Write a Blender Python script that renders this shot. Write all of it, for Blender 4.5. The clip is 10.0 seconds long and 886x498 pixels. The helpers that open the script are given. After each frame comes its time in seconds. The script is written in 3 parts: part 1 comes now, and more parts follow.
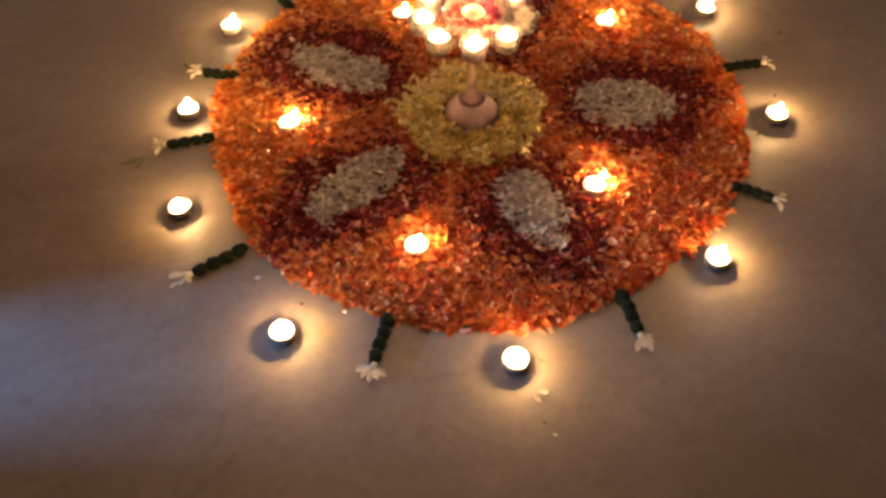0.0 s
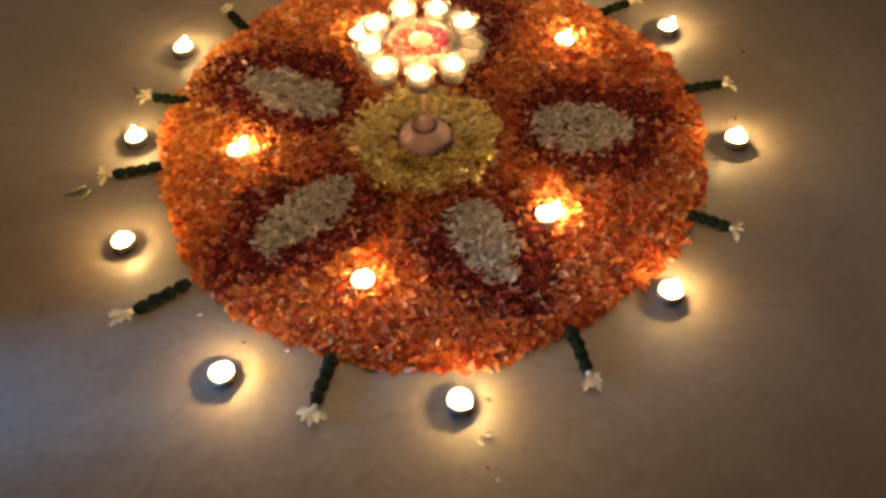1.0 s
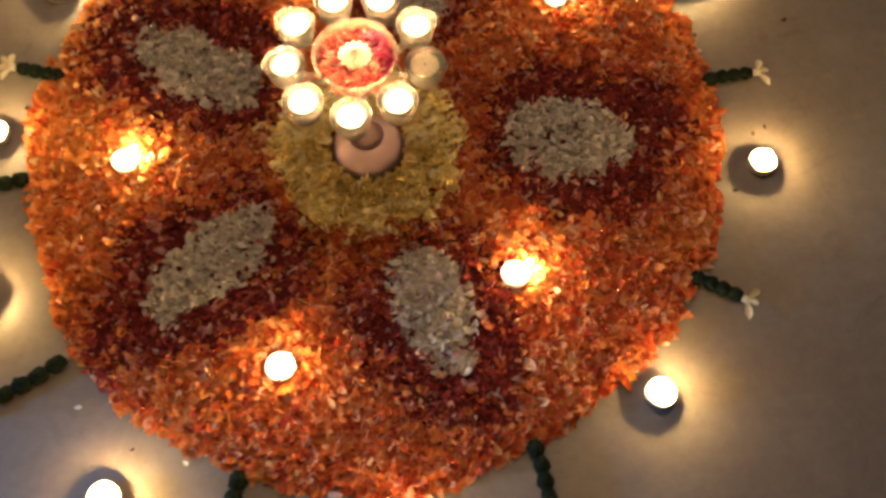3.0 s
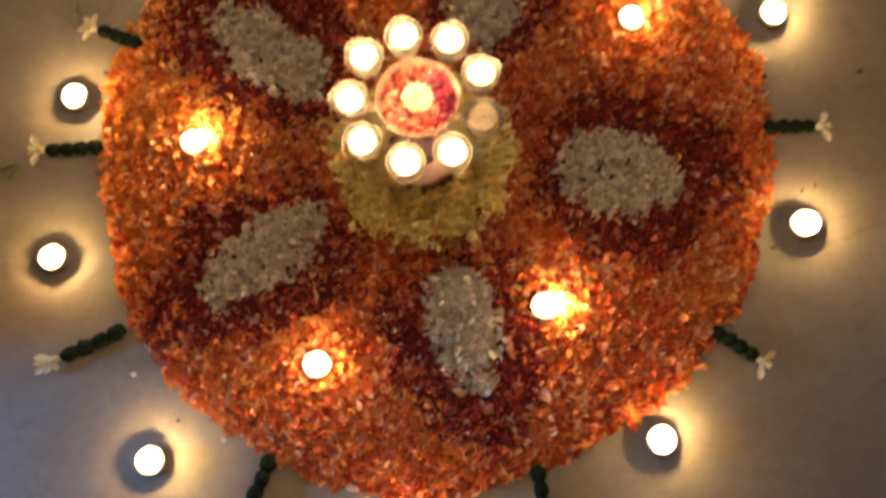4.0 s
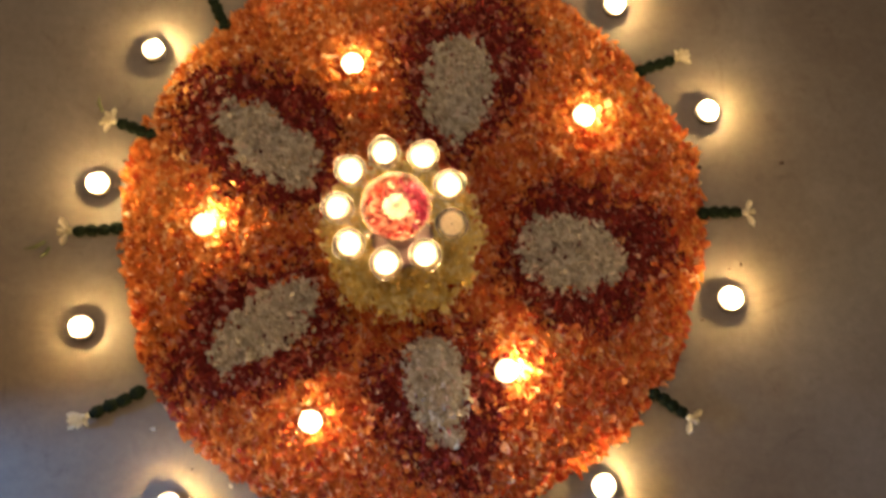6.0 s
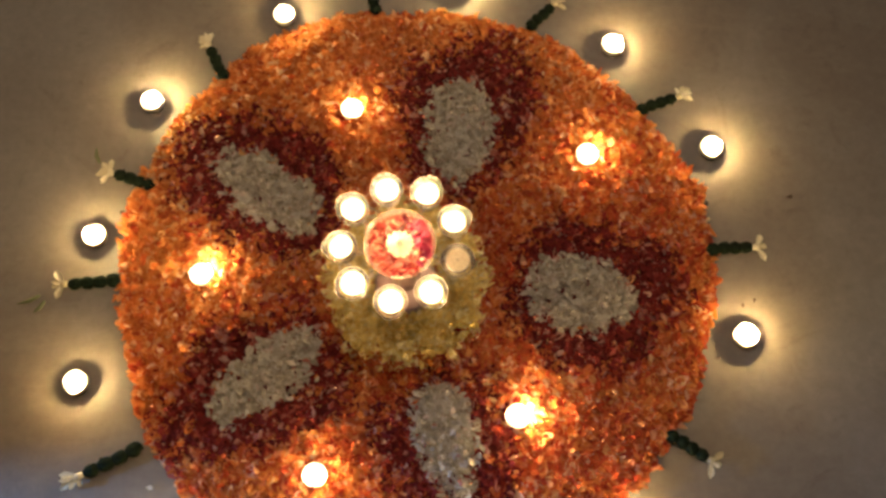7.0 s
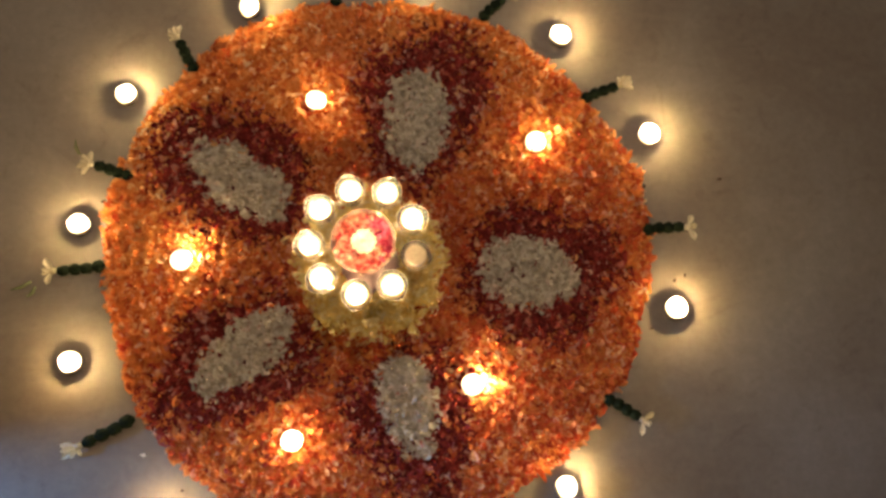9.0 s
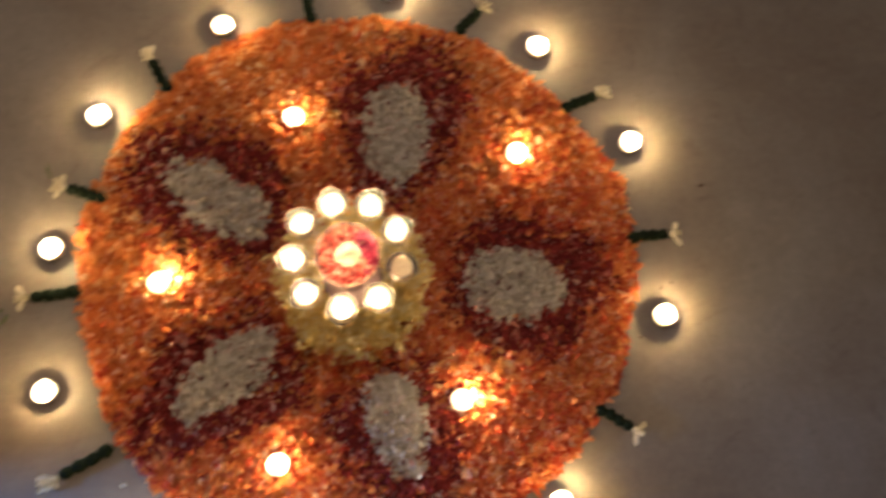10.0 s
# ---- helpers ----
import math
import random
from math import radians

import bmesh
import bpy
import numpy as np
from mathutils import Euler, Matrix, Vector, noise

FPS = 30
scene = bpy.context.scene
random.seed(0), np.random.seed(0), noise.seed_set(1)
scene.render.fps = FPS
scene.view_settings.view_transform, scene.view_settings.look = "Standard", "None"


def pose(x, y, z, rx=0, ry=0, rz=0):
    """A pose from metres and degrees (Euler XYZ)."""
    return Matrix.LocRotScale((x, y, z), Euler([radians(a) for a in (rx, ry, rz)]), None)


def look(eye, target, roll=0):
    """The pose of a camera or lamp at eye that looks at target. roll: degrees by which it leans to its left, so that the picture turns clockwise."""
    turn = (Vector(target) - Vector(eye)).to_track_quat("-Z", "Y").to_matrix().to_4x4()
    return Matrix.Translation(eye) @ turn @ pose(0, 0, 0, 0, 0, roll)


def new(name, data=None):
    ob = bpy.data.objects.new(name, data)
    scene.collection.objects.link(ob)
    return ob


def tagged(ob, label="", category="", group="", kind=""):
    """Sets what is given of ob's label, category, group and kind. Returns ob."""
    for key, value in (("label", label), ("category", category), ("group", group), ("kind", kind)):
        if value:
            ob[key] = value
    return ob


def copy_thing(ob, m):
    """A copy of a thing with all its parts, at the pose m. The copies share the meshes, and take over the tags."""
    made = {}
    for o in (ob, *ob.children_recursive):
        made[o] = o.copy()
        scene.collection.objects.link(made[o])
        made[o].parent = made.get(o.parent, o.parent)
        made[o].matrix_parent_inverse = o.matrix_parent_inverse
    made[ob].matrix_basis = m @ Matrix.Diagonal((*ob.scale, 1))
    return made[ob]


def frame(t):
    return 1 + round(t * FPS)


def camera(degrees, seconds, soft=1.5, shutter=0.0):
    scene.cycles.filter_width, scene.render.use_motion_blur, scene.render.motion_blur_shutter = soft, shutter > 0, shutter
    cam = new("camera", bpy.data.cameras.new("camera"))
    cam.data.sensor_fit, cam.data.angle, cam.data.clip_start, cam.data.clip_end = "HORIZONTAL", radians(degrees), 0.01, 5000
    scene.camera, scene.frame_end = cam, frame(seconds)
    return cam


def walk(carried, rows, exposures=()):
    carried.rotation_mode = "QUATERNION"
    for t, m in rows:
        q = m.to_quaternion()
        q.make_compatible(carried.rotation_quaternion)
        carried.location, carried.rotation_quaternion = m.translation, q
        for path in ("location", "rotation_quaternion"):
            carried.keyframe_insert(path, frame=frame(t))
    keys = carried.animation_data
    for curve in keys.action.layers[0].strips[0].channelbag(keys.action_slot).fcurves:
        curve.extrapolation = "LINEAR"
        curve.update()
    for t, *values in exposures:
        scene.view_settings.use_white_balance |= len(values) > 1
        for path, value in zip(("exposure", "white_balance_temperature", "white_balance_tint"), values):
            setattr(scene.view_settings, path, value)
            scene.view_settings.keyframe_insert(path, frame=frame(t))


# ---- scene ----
cam = camera(52.9, 10.0, soft=3.0, shutter=0.6)
PATH = [
    (0, (-0.17, -1.078, 1.002), (-0.049, 0.176, -0.552), -1.3),
    (0.5, (-0.134, -1.058, 1.009), (-0.008, 0.186, -0.552), -1.5),
    (1, (-0.089, -1.022, 1.016), (0.031, 0.217, -0.55), -1.7),
    (1.2, (-0.083, -0.997, 1.009), (0.038, 0.228, -0.568), -1.5),
    (1.5, (-0.074, -0.903, 1.0), (0.054, 0.297, -0.595), -1.2),
    (1.7, (-0.07, -0.847, 0.999), (0.069, 0.342, -0.604), -1.0),
    (2, (-0.058, -0.789, 0.99), (0.077, 0.328, -0.663), -1.4),
    (2.2, (-0.051, -0.774, 0.99), (0.084, 0.317, -0.68), -1.6),
    (3.3, (0.039, -0.502, 0.99), (0.114, 0.197, -0.882), 3.3),
    (3.4, (0.043, -0.498, 1.004), (0.107, 0.199, -0.87), 3.9),
    (3.5, (0.04, -0.483, 1.017), (0.069, 0.148, -0.881), 3.2),
    (3.7, (0.047, -0.436, 1.043), (-0.022, 0.077, -0.889), -5.6),
    (4, (0.038, -0.37, 1.107), (0.002, 0.077, -0.842), -2.3),
    (4.2, (0.037, -0.356, 1.146), (0.02, 0.1, -0.801), 0.1),
    (4.5, (0.032, -0.328, 1.21), (0.028, 0.107, -0.742), 1.8),
    (5, (0.05, -0.298, 1.274), (0.046, 0.075, -0.692), 2.0),
    (5.5, (0.05, -0.281, 1.313), (0.063, 0.093, -0.652), 4.5),
    (5.9, (0.059, -0.284, 1.309), (0.051, 0.098, -0.654), 1.1),
    (6, (0.055, -0.268, 1.312), (0.045, 0.12, -0.649), 0.9),
    (6.1, (0.053, -0.292, 1.303), (0.031, 0.197, -0.636), -0.2),
    (6.2, (0.044, -0.293, 1.291), (0.016, 0.25, -0.633), -0.7),
    (7.3, (0.048, -0.317, 1.268), (0.054, 0.255, -0.649), 1.1),
    (7.5, (0.048, -0.316, 1.274), (0.066, 0.266, -0.64), 2.1),
    (8, (0.058, -0.317, 1.346), (0.066, 0.243, -0.574), 1.0),
    (8.5, (0.047, -0.256, 1.369), (0.069, 0.242, -0.568), 2.5),
    (9, (0.058, -0.227, 1.414), (0.121, 0.131, -0.553), 9.8),
    (9.5, (0.053, -0.226, 1.406), (0.083, 0.123, -0.563), 5.0),
    (9.9, (0.046, -0.241, 1.392), (0.12, 0.158, -0.567), 9.4),
    (10, (0.038, -0.255, 1.385), (0.167, 0.178, -0.563), 14.5),
]
# the phone's own white balance drifts as it rises
BALANCE = [(0.0, -0.02, 8100, 28), (0.5, -0.07, 8600, 20), (1.0, 0.0, 7700, 10), (1.5, 0.0, 8300, 10), (2.0, 0.0, 7300, 11), (4.0, 0.0, 7300, 9), (4.5, 0.04, 7000, 6), (5.0, 0.04, 7200, 8), (5.5, 0.09, 6900, 9), (6.0, 0.07, 7100, 7), (7.5, 0.13, 6350, 1), (9.0, 0.11, 6500, 4), (10.0, 0.06, 6100, 9)]
walk(cam, [(t, look(eye, target, roll)) for t, eye, target, roll in PATH], BALANCE)

# ---- world, lights ----
world = bpy.data.worlds.new("night")
scene.world = world
world.use_nodes = True
world.node_tree.nodes["Background"].inputs[0].default_value = (0.25, 0.3, 0.42, 1)
world.node_tree.nodes["Background"].inputs[1].default_value = 0.02


def area_lamp(name, eye, target, sx, sy, power, colour):
    data = bpy.data.lights.new(name, "AREA")
    data.shape, data.size, data.size_y, data.energy, data.color = "RECTANGLE", sx, sy, power, colour
    ob = new(name, data)
    ob.matrix_world = look(eye, target)
    return ob


# cool light that comes in through the doorway, and an unseen overhead lamp added as dim fill
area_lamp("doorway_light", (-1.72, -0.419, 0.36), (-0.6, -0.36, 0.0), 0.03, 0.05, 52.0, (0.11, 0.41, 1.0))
area_lamp("overhead_fill", (0.1, 0.7, 2.60), (0.1, 0.7, 0.0), 0.5, 0.5, 16.2, (1.0, 0.88, 0.79))

FLAME_COLOUR, FLAME_POWER = (1.0, 0.69, 0.315, 1), 2950.0


# ---- materials ----
def material(name, colour, rough=0.5, metal=0.0):
    m = bpy.data.materials.new(name)
    m.use_nodes = True
    b = m.node_tree.nodes["Principled BSDF"]
    b.inputs["Base Color"].default_value = (*colour, 1)
    b.inputs["Roughness"].default_value = rough
    b.inputs["Metallic"].default_value = metal
    return m


def add(m, kind, **values):
    n = m.node_tree.nodes.new(kind)
    for key, value in values.items():
        n.inputs[key.replace("_", " ")].default_value = value
    return n


def wire(m, a, out, b, into):
    m.node_tree.links.new(a.outputs[out], b.inputs[into])


def ramp(m, stops):
    n = m.node_tree.nodes.new("ShaderNodeValToRGB")
    e = n.color_ramp.elements
    while len(e) < len(stops):
        e.new(0.5)
    for item, (at, c) in zip(e, stops):
        item.position, item.color = at, (*c, 1)
    return n


def bsdf(m):
    return m.node_tree.nodes["Principled BSDF"]


def relief(m, scale, strength, distance, detail=4.0, coords="Object"):
    tc = add(m, "ShaderNodeTexCoord")
    n = add(m, "ShaderNodeTexNoise", Scale=scale, Detail=detail)
    b = add(m, "ShaderNodeBump", Strength=strength, Distance=distance)
    wire(m, tc, coords, n, "Vector")
    wire(m, n, "Fac", b, "Height")
    wire(m, b, "Normal", bsdf(m), "Normal")
    return n


def mixed(m, a, aout, b, bout, fac, mode="MIX"):
    n = m.node_tree.nodes.new("ShaderNodeMix")
    n.data_type, n.blend_type = "RGBA", mode
    if isinstance(fac, float):
        n.inputs[0].default_value = fac
    else:
        wire(m, fac[0], fac[1], n, 0)
    m.node_tree.links.new(a.outputs[aout], n.inputs[6])
    m.node_tree.links.new(b.outputs[bout], n.inputs[7])
    return n


def floor_material():
    m = material("polished_cement", (0.4, 0.34, 0.28), 0.5)
    tc = add(m, "ShaderNodeTexCoord")
    big = add(m, "ShaderNodeTexNoise", Scale=2.3, Detail=6.0, Roughness=0.62, Distortion=0.6)
    fine = add(m, "ShaderNodeTexNoise", Scale=70.0, Detail=5.0, Roughness=0.7)
    for n in (big, fine):
        wire(m, tc, "Object", n, "Vector")
    r1 = ramp(m, [(0.28, (0.128, 0.092, 0.070)), (0.5, (0.172, 0.139, 0.112)), (0.72, (0.215, 0.187, 0.163))])
    r2 = ramp(m, [(0.25, (0.72, 0.70, 0.68)), (0.6, (1, 1, 1)), (0.85, (1.1, 1.1, 1.1))])
    wire(m, big, "Fac", r1, "Fac")
    wire(m, fine, "Fac", r2, "Fac")
    mx = mixed(m, r1, "Color", r2, "Color", 0.6, "MULTIPLY")
    # scuffs
    wave = add(m, "ShaderNodeTexNoise", Scale=9.0, Detail=8.0, Roughness=0.75, Distortion=2.2)
    wire(m, tc, "Object", wave, "Vector")
    r3 = ramp(m, [(0.32, (0.72, 0.67, 0.62)), (0.45, (1, 1, 1)), (0.56, (1, 1, 1)), (0.70, (1.20, 1.21, 1.20))])
    wire(m, wave, "Fac", r3, "Fac")
    mx2 = mixed(m, mx, 2, r3, "Color", 0.7, "MULTIPLY")
    # pale dried streaks where the floor was wiped
    turn = add(m, "ShaderNodeMapping", Rotation=(0, 0, 0.75), Scale=(3.0, 9.0, 1.0))
    wire(m, tc, "Object", turn, "Vector")
    wipe = add(m, "ShaderNodeTexNoise", Scale=1.6, Detail=5.0, Roughness=0.6, Distortion=0.8)
    wire(m, turn, "Vector", wipe, "Vector")
    r4 = ramp(m, [(0.55, (1, 1, 1)), (0.72, (1.34, 1.36, 1.36))])
    wire(m, wipe, "Fac", r4, "Fac")
    mx2 = mixed(m, mx2, 2, r4, "Color", 0.4, "MULTIPLY")
    m.node_tree.links.new(mx2.outputs[2], bsdf(m).inputs["Base Color"])
    rr = add(m, "ShaderNodeMapRange", To_Min=0.42, To_Max=0.66)
    wire(m, big, "Fac", rr, "Value")
    wire(m, rr, "Result", bsdf(m), "Roughness")
    bp = add(m, "ShaderNodeBump", Strength=0.12, Distance=0.002)
    wire(m, fine, "Fac", bp, "Height")
    wire(m, bp, "Normal", bsdf(m), "Normal")
    return m


def petal_material(name, stops, single=False, sheer=0.36, batches=0.0):
    """Petal colours that differ from petal to petal, with veins and some light coming through."""
    m = material(name, stops[0][1], 0.7)
    pick = add(m, "ShaderNodeObjectInfo") if single else add(m, "ShaderNodeNewGeometry")
    r = ramp(m, stops)
    wire(m, pick, "Random" if single else "Random Per Island", r, "Fac")
    tc = add(m, "ShaderNodeTexCoord")
    n = add(m, "ShaderNodeTexNoise", Scale=320.0, Detail=3.0)
    wire(m, tc, "Object", n, "Vector")
    v = ramp(m, [(0.3, (0.76, 0.72, 0.70)), (0.65, (1.05, 1.05, 1.05))])
    wire(m, n, "Fac", v, "Fac")
    mx = mixed(m, r, "Color", v, "Color", 0.7, "MULTIPLY")
    m.node_tree.links.new(mx.outputs[2], bsdf(m).inputs["Base Color"])
    batch = add(m, "ShaderNodeTexNoise", Scale=3.2, Detail=2.0)
    wire(m, tc, "Object", batch, "Vector")
    tone = ramp(m, [(0.36, (0.92, 0.80, 0.80)), (0.5, (1, 1, 1)), (0.64, (1.04, 1.22, 1.15))])
    wire(m, batch, "Fac", tone, "Fac")
    mx = mixed(m, mx, 2, tone, "Color", batches, "MULTIPLY")
    m.node_tree.links.new(mx.outputs[2], bsdf(m).inputs["Base Color"])
    bsdf(m).inputs["Specular IOR Level"].default_value = 0.12
    t = add(m, "ShaderNodeBsdfTranslucent")
    m.node_tree.links.new(mx.outputs[2], t.inputs["Color"])
    s = add(m, "ShaderNodeMixShader", Fac=sheer)
    out = m.node_tree.nodes["Material Output"]
    m.node_tree.links.new(bsdf(m).outputs[0], s.inputs[1])
    m.node_tree.links.new(t.outputs[0], s.inputs[2])
    m.node_tree.links.new(s.outputs[0], out.inputs[0])
    return m


ORANGE = [(0.0, (0.42, 0.085, 0.030)), (0.12, (0.54, 0.130, 0.038)), (0.25, (0.63, 0.185, 0.048)), (0.50, (0.71, 0.238, 0.064)), (0.76, (0.76, 0.300, 0.095)), (0.92, (0.80, 0.42, 0.19)), (1.0, (0.85, 0.58, 0.37))]
RUST = [(0.0, (0.32, 0.036, 0.020)), (0.22, (0.50, 0.080, 0.030)), (0.55, (0.64, 0.145, 0.046)), (0.80, (0.67, 0.215, 0.085)), (0.93, (0.76, 0.36, 0.21)), (1.0, (0.82, 0.54, 0.40))]
MAROON = [(0.0, (0.10, 0.012, 0.010)), (0.45, (0.20, 0.021, 0.017)), (0.80, (0.32, 0.041, 0.033)), (0.91, (0.46, 0.13, 0.09)), (1.0, (0.66, 0.38, 0.31))]
WHITE = [(0.0, (0.32, 0.25, 0.18)), (0.14, (0.40, 0.33, 0.25)), (0.5, (0.53, 0.455, 0.36)), (0.9, (0.66, 0.59, 0.485)), (1.0, (0.68, 0.52, 0.43))]
YELLOW = [(0.0, (0.78, 0.54, 0.16)), (0.35, (0.90, 0.72, 0.27)), (0.75, (0.93, 0.79, 0.38)), (1.0, (0.94, 0.85, 0.58))]
PINK = [(0.0, (0.34, 0.03, 0.05)), (0.25, (0.56, 0.11, 0.11)), (0.55, (0.72, 0.26, 0.20)), (0.82, (0.82, 0.45, 0.36)), (1.0, (0.88, 0.66, 0.60))]
CRIMSON = [(0.0, (0.40, 0.03, 0.10)), (0.6, (0.60, 0.09, 0.21)), (1.0, (0.74, 0.24, 0.33))]
m_orange, m_orange_one = petal_material("orange_petal", ORANGE, sheer=0.48, batches=0.8), petal_material("orange_petal_single", ORANGE, True, 0.48)
m_maroon = petal_material("maroon_petal", MAROON, batches=0.3)
m_maroon_one = petal_material("maroon_petal_single", MAROON, True)
m_white, m_white_one = petal_material("white_petal", WHITE), petal_material("white_petal_single", WHITE, True)
m_yellow, m_yellow_one = petal_material("yellow_petal", YELLOW), petal_material("yellow_petal_single", YELLOW, True)
m_rust = petal_material("rust_red_petal", RUST, sheer=0.45, batches=0.4)
m_pink, m_crimson = petal_material("pink_petal", PINK), petal_material("crimson_petal", CRIMSON)
m_chrysanthemum = petal_material("white_chrysanthemum_petal", [(0.0, (0.78, 0.69, 0.57)), (1.0, (0.86, 0.78, 0.67))], True)
m_floor = floor_material()
m_plaster = material("cream_plaster", (0.62, 0.55, 0.46), 0.85)
relief(m_plaster, 60, 0.2, 0.003)
m_ceiling = material("white_plaster", (0.75, 0.73, 0.7), 0.9)
relief(m_ceiling, 80, 0.15, 0.002)
m_wood = material("brown_wood", (0.16, 0.08, 0.04), 0.5)
relief(m_wood, 30, 0.3, 0.002)


def packed(name, low, high):
    m = material(name, high, 0.9)
    n = relief(m, 220, 1.0, 0.004)
    r = ramp(m, [(0.3, low), (0.7, high)])
    wire(m, n, "Fac", r, "Fac")
    wire(m, r, "Color", bsdf(m), "Base Color")
    return m


m_humus = packed("packed_orange_petals", (0.42, 0.095, 0.028), (0.62, 0.185, 0.050))
m_packed_white = packed("packed_white_petals", (0.34, 0.285, 0.22), (0.49, 0.42, 0.335))
m_packed_maroon = packed("packed_maroon_petals", (0.11, 0.014, 0.012), (0.24, 0.028, 0.022))
m_packed_yellow = packed("packed_yellow_petals", (0.60, 0.44, 0.06), (0.82, 0.68, 0.15))
m_foil = material("aluminium_foil", (0.82, 0.81, 0.8), 0.32, 1.0)
relief(m_foil, 300, 0.25, 0.0006)
m_wax = material("white_wax", (0.86, 0.82, 0.72), 0.42)
relief(m_wax, 120, 0.2, 0.0008)
m_wax_glow = petal_material("sheer_white_wax", [(0.0, (0.92, 0.87, 0.79)), (1.0, (0.94, 0.89, 0.81))], True, 0.88)
m_wick = material("burnt_wick", (0.03, 0.025, 0.02), 0.9)
relief(m_wick, 900, 0.5, 0.0004)
m_flame = material("candle_flame", (1, 0.7, 0.3))
bsdf(m_flame).inputs["Emission Color"].default_value = FLAME_COLOUR
bsdf(m_flame).inputs["Emission Strength"].default_value = FLAME_POWER
m_green = material("dark_green_leaf", (0.010, 0.018, 0.010), 0.85)
bsdf(m_green).inputs["Specular IOR Level"].default_value = 0.03
n = relief(m_green, 260, 0.7, 0.002)
r = ramp(m_green, [(0.3, (0.004, 0.006, 0.004)), (0.75, (0.011, 0.017, 0.010))])
wire(m_green, n, "Fac", r, "Fac")
wire(m_green, r, "Color", bsdf(m_green), "Base Color")
m_tuberose = petal_material("cream_flower_petal", [(0.0, (0.52, 0.45, 0.30)), (1.0, (0.72, 0.66, 0.52))], True, 0.3)
m_stalk = material("dry_stalk", (0.09, 0.10, 0.04), 0.8)
relief(m_stalk, 500, 0.4, 0.001)
m_crumb = material("dry_brown_bit", (0.06, 0.035, 0.02), 0.9)
relief(m_crumb, 400, 0.6, 0.001)
m_satin = material("satin_metal", (0.31, 0.205, 0.235), 0.50, 0.75)
relief(m_satin, 90, 0.08, 0.001)


def glass_material(name, tint, milk, haze=(0.9, 0.86, 0.82), ior=1.33):
    """Thin clear glass: what passes through, a gloss that grows at grazing angles, and a little cloudiness of the
    pressed glass, which on the cups also imitates the halo round the flames.
    """
    m = material(name, tint, 0.1)
    out = m.node_tree.nodes["Material Output"]
    clear = add(m, "ShaderNodeBsdfTransparent", Color=(*tint, 1))
    gloss = add(m, "ShaderNodeBsdfGlossy", Roughness=0.22)
    through_haze, on_haze = add(m, "ShaderNodeBsdfTranslucent", Color=(*haze, 1)), add(m, "ShaderNodeBsdfDiffuse", Color=(*haze, 1))
    cloud = add(m, "ShaderNodeMixShader", Fac=0.6)
    m.node_tree.links.new(through_haze.outputs[0], cloud.inputs[1])
    m.node_tree.links.new(on_haze.outputs[0], cloud.inputs[2])
    fres = add(m, "ShaderNodeFresnel", IOR=ior)
    tc = add(m, "ShaderNodeTexCoord")
    nz = add(m, "ShaderNodeTexNoise", Scale=140.0, Detail=3.0)
    wire(m, tc, "Object", nz, "Vector")
    bp = add(m, "ShaderNodeBump", Strength=0.35, Distance=0.002)
    wire(m, nz, "Fac", bp, "Height")
    wire(m, bp, "Normal", gloss, "Normal")
    s1, s2 = add(m, "ShaderNodeMixShader", Fac=milk), add(m, "ShaderNodeMixShader")
    m.node_tree.links.new(clear.outputs[0], s1.inputs[1])
    m.node_tree.links.new(cloud.outputs[0], s1.inputs[2])
    m.node_tree.links.new(s1.outputs[0], s2.inputs[1])
    m.node_tree.links.new(gloss.outputs[0], s2.inputs[2])
    m.node_tree.links.new(fres.outputs[0], s2.inputs[0])
    m.node_tree.links.new(s2.outputs[0], out.inputs[0])
    return m


# the cups' pinkish milk partly stands in for glare round the flames
m_glass = glass_material("pressed_glass", (0.98, 0.95, 0.94), 0.032, (0.95, 0.80, 0.80), 1.26)
m_stem = glass_material("clear_glass", (0.97, 0.92, 0.89), 0.20, (0.84, 0.56, 0.48), 1.16)
m_plastic = glass_material("clear_plastic", (0.97, 0.96, 0.95), 0.015)
m_glass_rosy = glass_material("rosy_pressed_glass", (0.96, 0.84, 0.80), 0.14, (0.92, 0.58, 0.50))


# ---- mesh helpers ----
def mesh_object(name, bm, mat, smooth=True):
    me = bpy.data.meshes.new(name)
    bmesh.ops.recalc_face_normals(bm, faces=bm.faces)
    bm.to_mesh(me)
    bm.free()
    for p in me.polygons:
        p.use_smooth = smooth
    me.materials.append(mat)
    return new(name, me)


def part(name, bm, mat, parent, label="", smooth=True):
    ob = mesh_object(name, bm, mat, smooth)
    ob.parent = parent
    return tagged(ob, label)


def lathe(profile, steps=32, wobble=None, closed=False):
    """A turned form from (radius, height) pairs; wobble(angle, radius, height) may change the radius."""
    bm = bmesh.new()
    rings = []
    for r, z in profile:
        ring = []
        for k in range(steps):
            a = 2 * math.pi * k / steps
            rr = wobble(a, r, z) if wobble else r
            ring.append(bm.verts.new((rr * math.cos(a), rr * math.sin(a), z)))
        rings.append(ring)
    pairs = list(zip(rings, rings[1:])) + ([(rings[-1], rings[0])] if closed else [])
    for a, b in pairs:
        for k in range(steps):
            bm.faces.new((a[k], a[(k + 1) % steps], b[(k + 1) % steps], b[k]))
    if not closed:
        bm.faces.new(rings[0][::-1])
        bm.faces.new(rings[-1])
    return bm


